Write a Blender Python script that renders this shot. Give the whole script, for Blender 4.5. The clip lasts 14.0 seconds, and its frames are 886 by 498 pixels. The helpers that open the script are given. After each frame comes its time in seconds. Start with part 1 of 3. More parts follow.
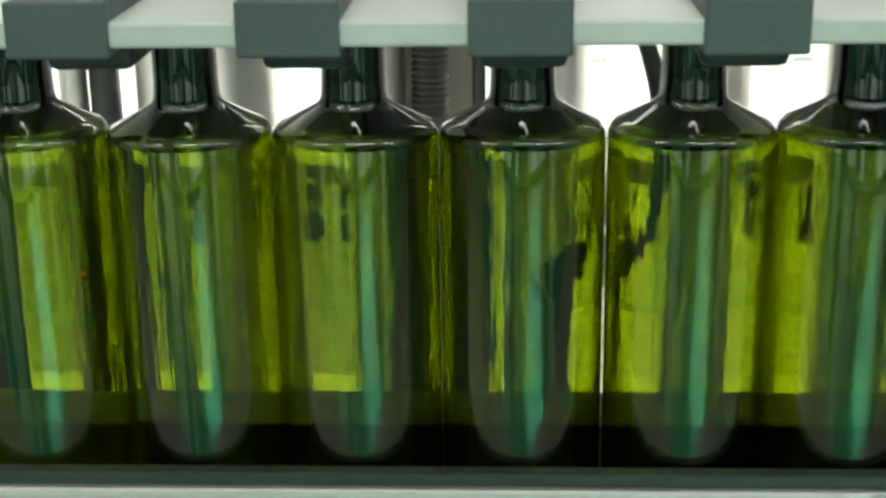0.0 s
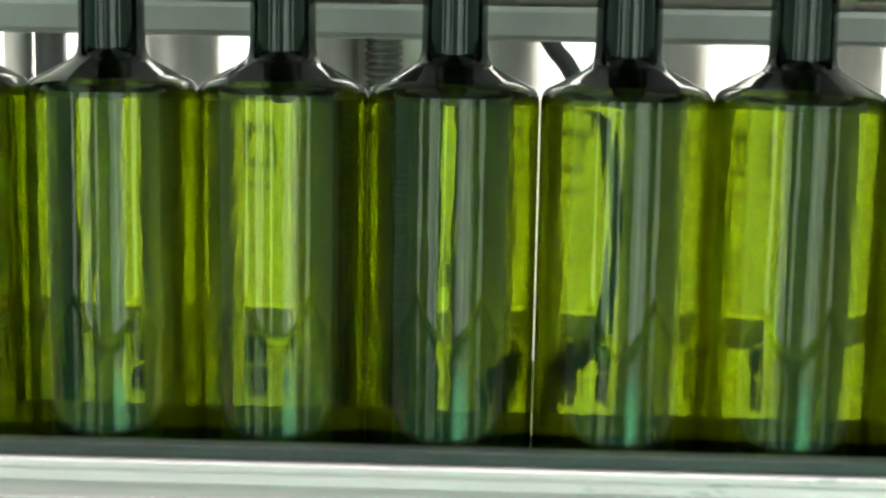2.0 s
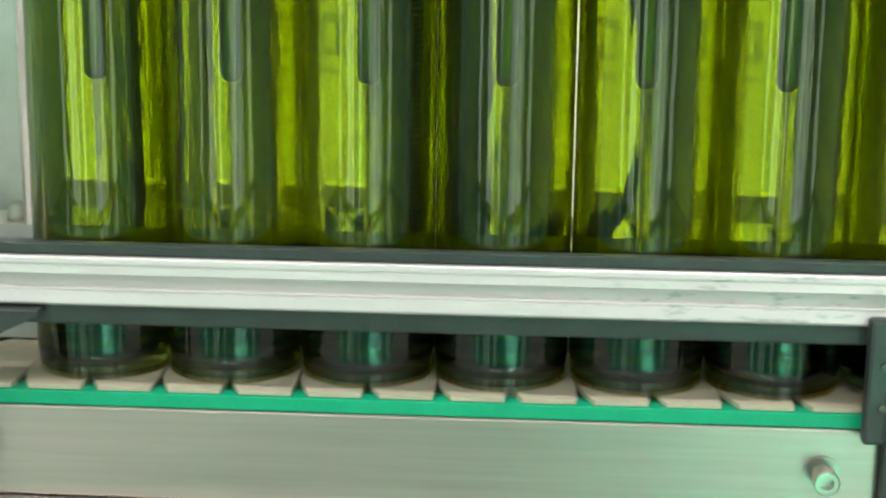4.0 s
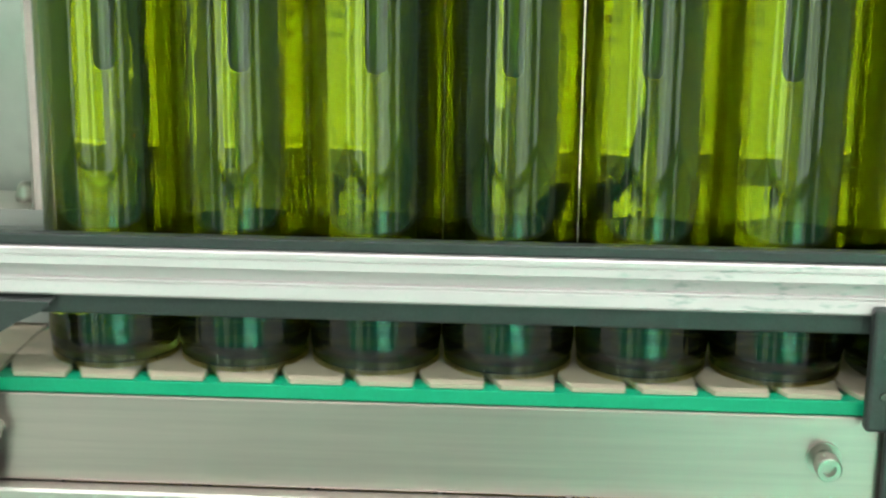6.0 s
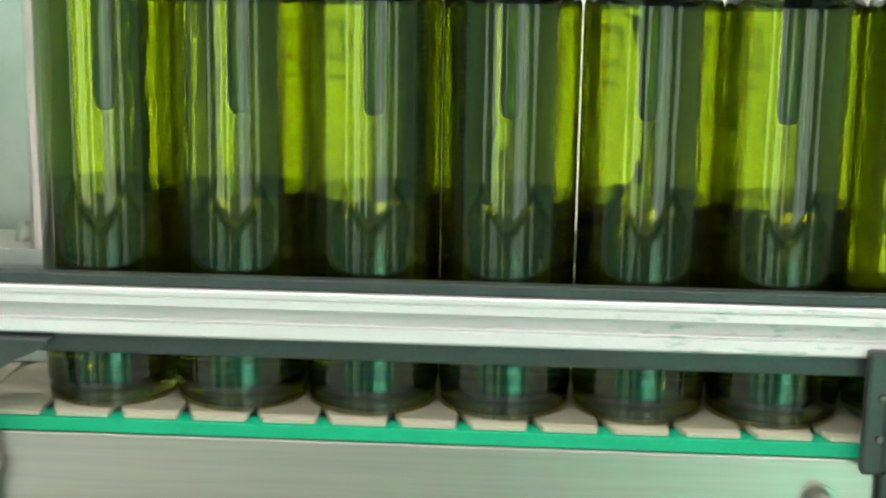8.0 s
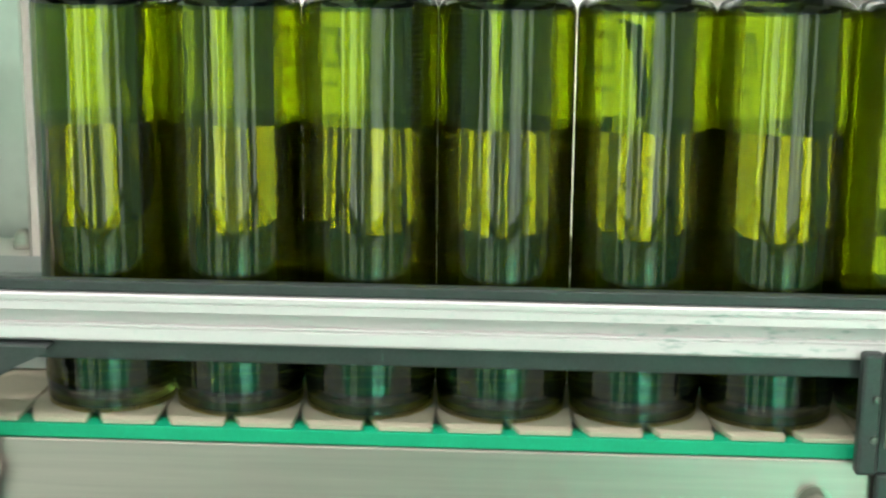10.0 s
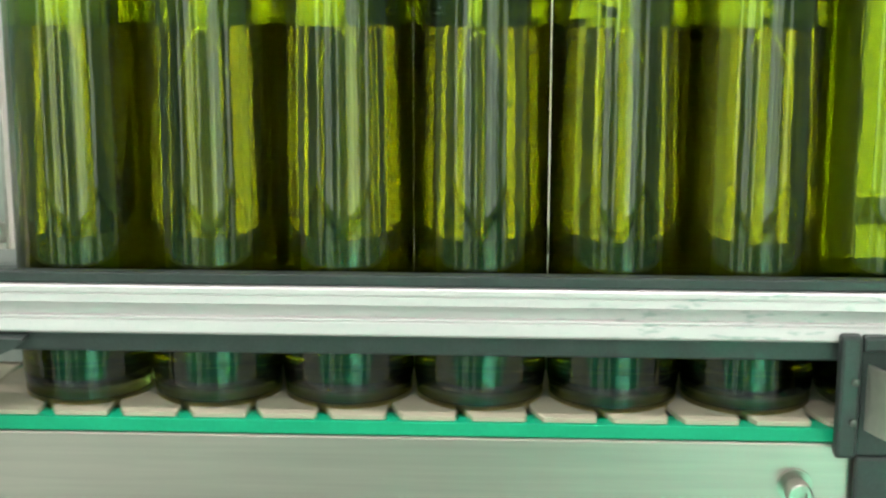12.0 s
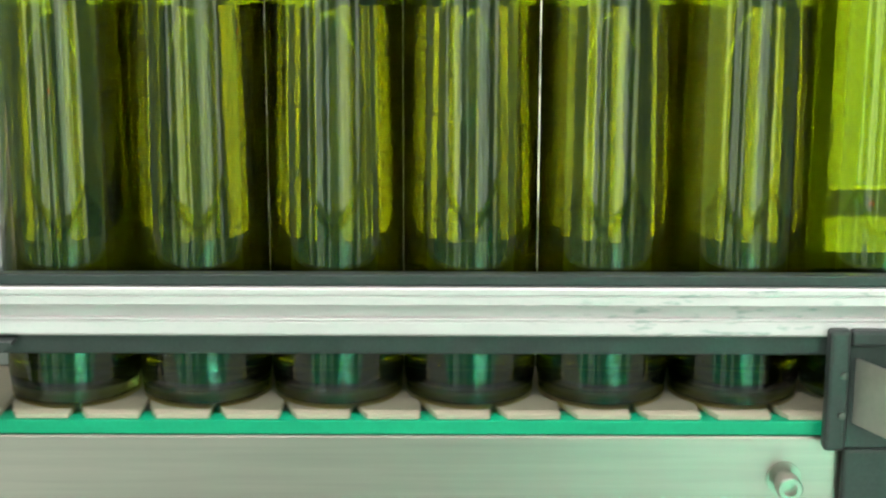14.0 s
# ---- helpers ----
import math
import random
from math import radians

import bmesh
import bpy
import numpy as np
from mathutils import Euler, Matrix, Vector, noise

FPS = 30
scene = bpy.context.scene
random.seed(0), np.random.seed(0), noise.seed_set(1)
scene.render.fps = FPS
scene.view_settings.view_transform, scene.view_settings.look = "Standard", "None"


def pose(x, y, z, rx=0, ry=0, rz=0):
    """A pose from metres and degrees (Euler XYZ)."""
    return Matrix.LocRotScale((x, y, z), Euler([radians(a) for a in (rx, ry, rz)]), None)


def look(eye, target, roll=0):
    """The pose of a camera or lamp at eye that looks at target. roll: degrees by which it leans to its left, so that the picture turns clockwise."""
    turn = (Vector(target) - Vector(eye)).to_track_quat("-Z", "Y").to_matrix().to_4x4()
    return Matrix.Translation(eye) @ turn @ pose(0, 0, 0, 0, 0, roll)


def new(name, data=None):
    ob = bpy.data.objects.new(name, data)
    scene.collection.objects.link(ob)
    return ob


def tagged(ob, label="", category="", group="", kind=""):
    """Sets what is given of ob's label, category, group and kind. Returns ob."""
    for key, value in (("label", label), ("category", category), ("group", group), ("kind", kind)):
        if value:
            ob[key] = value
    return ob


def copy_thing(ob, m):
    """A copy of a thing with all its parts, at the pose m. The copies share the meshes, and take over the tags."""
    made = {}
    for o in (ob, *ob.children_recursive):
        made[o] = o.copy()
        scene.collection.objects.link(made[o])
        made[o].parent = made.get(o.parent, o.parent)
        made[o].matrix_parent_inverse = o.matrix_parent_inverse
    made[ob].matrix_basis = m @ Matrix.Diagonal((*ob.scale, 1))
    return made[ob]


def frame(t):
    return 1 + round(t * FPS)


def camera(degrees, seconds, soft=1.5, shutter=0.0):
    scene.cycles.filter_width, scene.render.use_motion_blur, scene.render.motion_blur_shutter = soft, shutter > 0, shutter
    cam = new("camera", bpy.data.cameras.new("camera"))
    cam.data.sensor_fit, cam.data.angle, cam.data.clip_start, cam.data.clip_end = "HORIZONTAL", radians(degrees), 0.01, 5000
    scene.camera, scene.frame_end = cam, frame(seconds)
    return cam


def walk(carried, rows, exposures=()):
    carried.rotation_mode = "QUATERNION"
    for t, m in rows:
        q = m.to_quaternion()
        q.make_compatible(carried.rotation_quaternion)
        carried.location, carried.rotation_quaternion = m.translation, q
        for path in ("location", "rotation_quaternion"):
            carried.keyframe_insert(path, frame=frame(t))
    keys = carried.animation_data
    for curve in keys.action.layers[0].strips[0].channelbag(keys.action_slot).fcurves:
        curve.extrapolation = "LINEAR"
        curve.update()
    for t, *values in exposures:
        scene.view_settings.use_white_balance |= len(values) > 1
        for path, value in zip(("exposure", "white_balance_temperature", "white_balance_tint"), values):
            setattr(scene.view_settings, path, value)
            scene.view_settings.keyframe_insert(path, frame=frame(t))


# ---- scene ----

# The camera: hand-held before the filling line, from above the necks down to the belt.
cam = camera(33.26, 14.0, soft=2.4, shutter=0.4)
PATH = [  # seconds, x, y, z, turn to the left, tilt down, roll
    (0.0, 0.0052, -0.6428, 0.3866, 2.58, 18.48, 0.84),
    (0.2, 0.0006, -0.6263, 0.3920, 3.24, 18.69, 0.99),
    (0.4, -0.0000, -0.6050, 0.3823, 3.70, 18.47, 0.76),
    (0.5, 0.0001, -0.5910, 0.3634, 3.67, 18.32, 0.80),
    (0.6, 0.0042, -0.5660, 0.3532, 3.55, 18.96, 0.40),
    (0.7, 0.0122, -0.5470, 0.3435, 3.57, 18.25, -0.15),
    (0.8, 0.0190, -0.5254, 0.3280, 3.65, 16.45, -1.21),
    (1.0, 0.0087, -0.5430, 0.3175, 3.52, 11.99, -1.16),
    (1.1, 0.0043, -0.5598, 0.3101, 3.36, 10.05, -1.12),
    (1.2, 0.0068, -0.5796, 0.2983, 3.42, 8.71, -1.02),
    (1.3, 0.0117, -0.5830, 0.2834, 3.34, 8.17, -1.03),
    (1.5, 0.0151, -0.5755, 0.2545, 2.73, 7.89, -1.15),
    (2.1, 0.0280, -0.6693, 0.2574, 1.60, 9.00, -1.01),
    (2.4, 0.0186, -0.7324, 0.2713, 1.94, 11.58, -0.86),
    (3.0, 0.0254, -0.7818, 0.2639, 3.00, 11.53, -0.64),
    (3.5, 0.0239, -0.7932, 0.2505, 2.89, 11.87, -0.45),
    (4.0, 0.0239, -0.7986, 0.2440, 3.20, 12.08, -0.75),
    (6.5, 0.0185, -0.8006, 0.2718, 3.13, 14.41, -0.60),
    (7.0, 0.0215, -0.7918, 0.2699, 3.23, 13.89, -0.64),
    (7.5, 0.0158, -0.8064, 0.2821, 2.84, 13.53, -0.49),
    (8.0, 0.0215, -0.8045, 0.2690, 3.20, 12.57, -0.88),
    (10.5, 0.0207, -0.8124, 0.2695, 2.80, 12.30, -0.32),
    (11.0, 0.0216, -0.8138, 0.2724, 2.67, 12.45, -0.05),
    (11.5, 0.0254, -0.8088, 0.2640, 2.65, 12.32, -0.15),
    (12.0, 0.0268, -0.8079, 0.2638, 2.52, 12.45, -0.07),
    (12.5, 0.0103, -0.8152, 0.2694, 1.27, 12.61, 0.16),
    (13.0, 0.0056, -0.8112, 0.2656, 0.83, 12.62, -0.30),
    (13.5, 0.0015, -0.8118, 0.2652, 0.45, 12.65, -0.39),
    (14.0, -0.0034, -0.8094, 0.2670, -0.03, 12.71, -0.14),
]
walk(cam, [(t, pose(x, y, z, 90 - tilt, 0, turn) @ pose(0, 0, 0, 0, 0, -roll))
           for t, x, y, z, turn, tilt, roll in PATH], exposures=[(0, -0.62), (0.4, -0.62), (1.0, -0.30), (1.5, -0.34), (2.1, -0.16), (2.8, -0.05), (4.2, -0.09), (7.5, 0.0), (14, 0.02)])

# ---- light: ceiling tubes of the hall ----
world = bpy.data.worlds.new("hall_air")
world.use_nodes = True
world.node_tree.nodes["Background"].inputs[0].default_value = (0.75, 0.85, 0.8, 1)
world.node_tree.nodes["Background"].inputs[1].default_value = 0.05
scene.world = world
TUBES = [(-2.4, -2.6), (-0.5, -2.6), (1.6, -2.6), (-2.0, -0.9), (0.35, -0.9), (2.2, -0.9),
         (-1.4, 1.75), (0.9, 1.75)]
for tx, ty in TUBES:
    lamp = bpy.data.lights.new("tube_light", "AREA")
    lamp.shape, lamp.size, lamp.size_y = "RECTANGLE", 1.5, 0.11
    lamp.energy = 29 if ty < 1 else 420
    lamp.color = (0.98, 1.0, 0.97) if ty < 1 else (1.0, 0.97, 0.92)
    lob = new("tube_light", lamp)
    lob.matrix_world = look((tx, ty, 2.93), (tx, ty, 0))


# tall glazed gates in the wall on the camera's side let daylight in
GATES = [(1.15, 0.50, 4.0), (1.62, 0.44, 6.5), (1.93, 0.14, 14), (2.30, 0.58, 4.0), (2.83, 0.46, 7), (3.40, 0.09, 14),
         (5.6, 1.2, 5.2), (-0.96, 0.35, 6), (-2.15, 0.10, 14), (-2.58, 0.70, 4), (-3.28, 0.68, 6),
         (-5.6, 0.93, 5.2)]  # middle, width, strength
for gx, gw, bright in GATES:
    lamp = bpy.data.lights.new("gate_daylight", "AREA")
    lamp.shape, lamp.size, lamp.size_y = "RECTANGLE", gw, 3.7
    lamp.energy = 1.25 * bright * gw * 3.7
    lamp.color = (0.84, 1.0, 0.88)
    lob = new("gate_daylight", lamp)
    lob.matrix_world = look((gx, -6.50, 1.02), (gx, 0, 1.02))


# a narrow lamp added over the aisle, no known source, brightens the green floor
lamp = bpy.data.lights.new("floor_strip_lamp", "AREA")
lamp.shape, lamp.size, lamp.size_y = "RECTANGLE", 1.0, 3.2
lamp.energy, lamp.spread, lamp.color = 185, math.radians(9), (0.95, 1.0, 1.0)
lob = new("floor_strip_lamp", lamp)
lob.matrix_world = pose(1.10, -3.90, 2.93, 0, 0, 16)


# ---- materials ----
def mat(name, base, rough=0.5, metal=0.0, vary=0.12, scale=40.0, bump=0.0, stretch=(1, 1, 1), dirt=None, rvary=0.1,
        spec=0.5):
    m = bpy.data.materials.new(name)
    m.use_nodes = True
    nt = m.node_tree
    b = nt.nodes["Principled BSDF"]
    b.inputs["Roughness"].default_value, b.inputs["Metallic"].default_value = rough, metal
    b.inputs["Specular IOR Level"].default_value = spec
    tc = nt.nodes.new("ShaderNodeTexCoord")
    mp = nt.nodes.new("ShaderNodeMapping")
    mp.inputs["Scale"].default_value = stretch
    nt.links.new(tc.outputs["Object"], mp.inputs["Vector"])
    n1 = nt.nodes.new("ShaderNodeTexNoise")
    n1.inputs["Scale"].default_value, n1.inputs["Detail"].default_value = scale, 5
    n2 = nt.nodes.new("ShaderNodeTexNoise")
    n2.inputs["Scale"].default_value, n2.inputs["Detail"].default_value = scale * 8, 3
    for n in (n1, n2):
        nt.links.new(mp.outputs[0], n.inputs["Vector"])
    add = nt.nodes.new("ShaderNodeMath")
    add.operation = "ADD"
    nt.links.new(n1.outputs[0], add.inputs[0])
    nt.links.new(n2.outputs[0], add.inputs[1])
    rng = nt.nodes.new("ShaderNodeMapRange")
    rng.inputs[1].default_value, rng.inputs[2].default_value = 0.6, 1.4
    rng.inputs[3].default_value, rng.inputs[4].default_value = 1 - vary, 1 + vary
    nt.links.new(add.outputs[0], rng.inputs[0])
    mul = nt.nodes.new("ShaderNodeVectorMath")
    mul.operation = "SCALE"
    mul.inputs[0].default_value = base
    nt.links.new(rng.outputs[0], mul.inputs["Scale"])
    out = mul.outputs[0]
    if dirt:
        col, amount, dscale = dirt
        n3 = nt.nodes.new("ShaderNodeTexNoise")
        n3.inputs["Scale"].default_value, n3.inputs["Detail"].default_value = dscale, 6
        nt.links.new(tc.outputs["Object"], n3.inputs["Vector"])
        r3 = nt.nodes.new("ShaderNodeMapRange")
        r3.inputs[1].default_value, r3.inputs[2].default_value = 0.55, 0.75
        r3.inputs[4].default_value = amount
        nt.links.new(n3.outputs[0], r3.inputs[0])
        mx = nt.nodes.new("ShaderNodeMix")
        mx.data_type = "RGBA"
        nt.links.new(r3.outputs[0], mx.inputs[0])
        nt.links.new(out, mx.inputs[6])
        mx.inputs[7].default_value = (*col, 1)
        out = mx.outputs[2]
    nt.links.new(out, b.inputs["Base Color"])
    rr = nt.nodes.new("ShaderNodeMapRange")
    rr.inputs[1].default_value, rr.inputs[2].default_value = 0.3, 0.7
    rr.inputs[3].default_value, rr.inputs[4].default_value = max(rough - rvary, 0.02), min(rough + rvary, 1)
    nt.links.new(n1.outputs[0], rr.inputs[0])
    nt.links.new(rr.outputs[0], b.inputs["Roughness"])
    if bump:
        bp = nt.nodes.new("ShaderNodeBump")
        bp.inputs["Strength"].default_value, bp.inputs["Distance"].default_value = bump, 0.0005
        nt.links.new(add.outputs[0], bp.inputs["Height"])
        nt.links.new(bp.outputs[0], b.inputs["Normal"])
    return m


def glass(name, tint, ior=1.5, rough=0.0, wave=0.0):
    m = bpy.data.materials.new(name)
    m.use_nodes = True
    nt = m.node_tree
    b = nt.nodes["Principled BSDF"]
    b.inputs["Base Color"].default_value = (*tint, 1)
    b.inputs["Roughness"].default_value, b.inputs["IOR"].default_value = rough, ior
    b.inputs["Transmission Weight"].default_value = 1.0
    if wave:
        tc = nt.nodes.new("ShaderNodeTexCoord")
        mp = nt.nodes.new("ShaderNodeMapping")
        mp.inputs["Scale"].default_value = (1, 1, 0.10)
        n = nt.nodes.new("ShaderNodeTexNoise")
        n.inputs["Scale"].default_value, n.inputs["Detail"].default_value = 70, 3
        bp = nt.nodes.new("ShaderNodeBump")
        bp.inputs["Strength"].default_value, bp.inputs["Distance"].default_value = wave, 0.002
        nt.links.new(tc.outputs["Object"], mp.inputs[0])
        nt.links.new(mp.outputs[0], n.inputs["Vector"])
        nt.links.new(n.outputs[0], bp.inputs["Height"])
        nt.links.new(bp.outputs[0], b.inputs["Normal"])
    return m


M_BODY = glass("green_bottle_glass", (0.114, 0.165, 0.0004), ior=1.55, wave=0.13)
M_LINER = glass("inner_glass_skin", (0.97, 0.98, 0.95), ior=1.55, wave=0.13)
M_NECK = glass("thick_green_glass", (0.012, 0.020, 0.016), ior=1.58, wave=0.05)
M_BASE = glass("thick_base_glass", (0.44, 0.55, 0.51), ior=1.58, wave=0.05)
M_OIL = glass("thin_oil", (0.88, 0.72, 0.18), ior=1.44, rough=0.02)
M_STREAM = glass("running_oil", (0.80, 0.72, 0.33), ior=1.40)
M_BUBBLE = glass("air_in_oil", (1.0, 1.0, 1.0), ior=0.72)
M_PANE = glass("clear_pane", (0.96, 0.98, 0.97), ior=1.45)
M_SMOKE = glass("smoky_pane", (0.55, 0.56, 0.53), ior=1.45)
M_STEEL = mat("brushed_stainless_steel", (0.67, 0.62, 0.585), 0.46, 1.0, 0.07, 30, 0.06, (0.08, 1, 1), rvary=0.08)
M_BRUSHED = mat("brushed_side_panel", (0.51, 0.40, 0.385), 0.34, 1.0, 0.10, 40, 0.05, (0.03, 1, 1), rvary=0.06)
M_POST = mat("polished_steel_column", (0.50, 0.47, 0.43), 0.30, 1.0, 0.08, 18, 0.03, (1, 1, 0.1), rvary=0.06)
M_ALU = mat("anodised_aluminium", (0.735, 0.635, 0.66), 0.40, 0.5, 0.06, 25, 0.10, (0.1, 1, 1),
            dirt=((0.55, 0.55, 0.55), 0.25, 260))


def brushed(m, amount):
    """Brush lines along x: reflections smear up and down."""
    nt = m.node_tree
    b = nt.nodes["Principled BSDF"]
    tan = nt.nodes.new("ShaderNodeTangent")
    tan.direction_type, tan.axis = "RADIAL", "Z"
    nt.links.new(tan.outputs[0], b.inputs["Tangent"])
    b.inputs["Anisotropic"].default_value, b.inputs["Anisotropic Rotation"].default_value = amount, 0.25


brushed(M_BRUSHED, 0.6)


def scuffed(m, x0, x1):
    """Dark rub marks on m, that set in along the rail from x0 to x1."""
    nt = m.node_tree
    b = nt.nodes["Principled BSDF"]
    old = b.inputs["Base Color"].links[0].from_socket
    tc = nt.nodes.new("ShaderNodeTexCoord")
    sep = nt.nodes.new("ShaderNodeSeparateXYZ")
    nt.links.new(tc.outputs["Object"], sep.inputs[0])
    along = nt.nodes.new("ShaderNodeMapRange")
    along.inputs[1].default_value, along.inputs[2].default_value = x0, x1
    nt.links.new(sep.outputs[0], along.inputs[0])
    mp = nt.nodes.new("ShaderNodeMapping")
    mp.inputs["Scale"].default_value = (0.35, 1, 1.4)
    nt.links.new(tc.outputs["Object"], mp.inputs[0])
    n = nt.nodes.new("ShaderNodeTexNoise")
    n.inputs["Scale"].default_value, n.inputs["Detail"].default_value = 190, 6
    nt.links.new(mp.outputs[0], n.inputs["Vector"])
    cut = nt.nodes.new("ShaderNodeMapRange")
    cut.inputs[1].default_value, cut.inputs[2].default_value = 0.56, 0.66
    nt.links.new(n.outputs[0], cut.inputs[0])
    both = nt.nodes.new("ShaderNodeMath")
    both.operation = "MULTIPLY"
    nt.links.new(along.outputs[0], both.inputs[0])
    nt.links.new(cut.outputs[0], both.inputs[1])
    mx = nt.nodes.new("ShaderNodeMix")
    mx.data_type = "RGBA"
    nt.links.new(both.outputs[0], mx.inputs[0])
    nt.links.new(old, mx.inputs[6])
    mx.inputs[7].default_value = (0.42, 0.43, 0.43, 1)
    nt.links.new(mx.outputs[2], b.inputs["Base Color"])


scuffed(M_ALU, 0.02, 0.12)
M_BLACK = mat("black_plastic", (0.042, 0.046, 0.046), 0.42, 0, 0.25, 60, 0.08)
M_RUBBER = mat("black_rubber_sheath", (0.016, 0.018, 0.018), 0.55, 0, 0.3, 90, 0.2)
M_TAN = mat("tan_acetal_plastic", (0.57, 0.47, 0.36), 0.48, 0, 0.07, 45, 0.05, dirt=((0.30, 0.25, 0.19), 0.4, 35))
M_GREEN = mat("green_wear_plastic", (0.0, 0.40, 0.21), 0.42, 0, 0.10, 50, 0.05)
M_GREY = mat("dark_grey_polymer", (0.075, 0.088, 0.092), 0.55, 0, 0.10, 70, 0.1)
M_WHITE = mat("white_polymer", (0.56, 0.56, 0.54), 0.45, 0, 0.05, 30, 0.05)
M_PANEL = mat("white_painted_sheet", (0.78, 0.79, 0.76), 0.5, 0, 0.05, 6, 0.02)
M_WALL = mat("white_wall_paint", (0.80, 0.81, 0.79), 0.8, 0, 0.05, 3, 0.1)
M_DIMWALL = mat("green_wall_paint", (0.24, 0.39, 0.30), 0.8, 0, 0.08, 3, 0.1)
M_CEIL = mat("ceiling_paint", (0.60, 0.62, 0.60), 0.85, 0, 0.05, 2, 0.1)
M_SLAB = mat("grey_concrete_floor", (0.22, 0.22, 0.21), 0.6, 0, 0.12, 4, 0.1, dirt=((0.14, 0.14, 0.13), 0.5, 3))
M_FLOOR = mat("green_epoxy_floor", (0.03, 0.34, 0.19), 0.13, 0, 0.12, 2, 0.03, dirt=((0.05, 0.20, 0.13), 0.5, 1.2))
FLOOR_SHADER = M_FLOOR.node_tree.nodes["Principled BSDF"]
FLOOR_SHADER.inputs["Coat Weight"].default_value, FLOOR_SHADER.inputs["Coat IOR"].default_value = 0.5, 1.6
FLOOR_SHADER.inputs["Coat Roughness"].default_value = 0.04
M_FRAME = mat("grey_frame_paint", (0.36, 0.37, 0.35), 0.5, 0, 0.08, 20, 0.03)
M_GUARD = mat("grey_guard_paint", (0.30, 0.305, 0.29), 0.5, 0, 0.08, 8, 0.03)
M_INK = glass("thin_grey_print", (0.50, 0.51, 0.51), ior=1.05)
M_ORANGE = mat("orange_print", (0.75, 0.28, 0.03), 0.6, 0, 0.05, 30)
M_COLUMN = mat("dull_steel_column", (0.68, 0.66, 0.62), 0.38, 1.0, 0.10, 18, 0.03, (1, 1, 0.1), rvary=0.06)
M_SHEET = mat("dull_pale_sheet_steel", (0.68, 0.68, 0.635), 0.45, 0.5, 0.08, 8, 0.03)
M_SCREW = mat("oily_dark_screw_steel", (0.16, 0.16, 0.15), 0.38, 0.9, 0.2, 50, 0.1)


M_RED = bpy.data.materials.new("red_indicator")
M_RED.use_nodes = True
M_RED.node_tree.nodes["Principled BSDF"].inputs["Emission Color"].default_value = (1.0, 0.05, 0.03, 1)
M_RED.node_tree.nodes["Principled BSDF"].inputs["Emission Strength"].default_value = 4.0


# ---- mesh helpers ----
def link_mesh(name, bm, material, parent=None, label="", smooth=False, keep=False):
    me = bpy.data.meshes.new(name)
    if not keep:
        bmesh.ops.recalc_face_normals(bm, faces=bm.faces)
    bm.to_mesh(me)
    bm.free()
    for mm in (material if isinstance(material, (list, tuple)) else [material]):
        me.materials.append(mm)
    if smooth:
        for p in me.polygons:
            p.use_smooth = True
    ob = new(name, me)
    if parent:
        ob.parent = parent
    if label:
        ob["label"] = label
    return ob


def part(name, bm, material, parent, label="", smooth=False, keep=False):
    return link_mesh(name, bm, material, parent, label, smooth, keep)


def empty(name, label, category, group="", at=(0, 0, 0)):
    e = new(name)
    e.location = at
    e.empty_display_size = 0.02
    return tagged(e, label, category, group)


def box(x0, x1, y0, y1, z0, z1, bevel=0.0, bm=None, seg=2):
    own = bm is None
    b = bmesh.new()
    bmesh.ops.create_cube(b, size=1)
    bmesh.ops.scale(b, vec=(x1 - x0, y1 - y0, z1 - z0), verts=b.verts)
    bmesh.ops.translate(b, vec=((x0 + x1) / 2, (y0 + y1) / 2, (z0 + z1) / 2), verts=b.verts)
    if bevel:
        bmesh.ops.bevel(b, geom=b.edges[:], offset=bevel, segments=seg, affect="EDGES", profile=0.5)
    if own:
        return b
    tmp = bpy.data.meshes.new("tmp")
    b.to_mesh(tmp)
    b.free()
    bm.from_mesh(tmp)
    bpy.data.meshes.remove(tmp)
    return bm


def lathe(profile, seg=48, centre=(0, 0, 0), closed=False, bm=None, mats=None):
    """Turns a list of (radius, height) about the upright axis."""
    bm = bm or bmesh.new()
    rings = []
    for r, z in profile:
        if r < 1e-6:
            rings.append([bm.verts.new((centre[0], centre[1], centre[2] + z))])
        else:
            rings.append([bm.verts.new((centre[0] + r * math.cos(2 * math.pi * i / seg),
                                        centre[1] + r * math.sin(2 * math.pi * i / seg), centre[2] + z))
                          for i in range(seg)])
    pairs = list(zip(rings, rings[1:]))
    if closed:
        pairs.append((rings[-1], rings[0]))
    for k, (a, b) in enumerate(pairs):
        for i in range(seg):
            j = (i + 1) % seg
            if len(a) == 1:
                f = bm.faces.new((a[0], b[j], b[i]))
            elif len(b) == 1:
                f = bm.faces.new((a[i], a[j], b[0]))
            else:
                f = bm.faces.new((a[i], a[j], b[j], b[i]))
            if mats:
                f.material_index = mats[k]
    return bm


def turned(bm, m):
    bmesh.ops.transform(bm, matrix=m, verts=bm.verts)
    return bm


def extrude_profile(pts, x0, x1):
    """A bar along x with the given outline of (y, z)."""
    bm = bmesh.new()
    a = [bm.verts.new((x0, y, z)) for y, z in pts]
    b = [bm.verts.new((x1, y, z)) for y, z in pts]
    n = len(pts)
    for i in range(n):
        bm.faces.new((a[i], a[(i + 1) % n], b[(i + 1) % n], b[i]))
    bm.faces.new(a)
    bm.faces.new(b[::-1])
    return bm


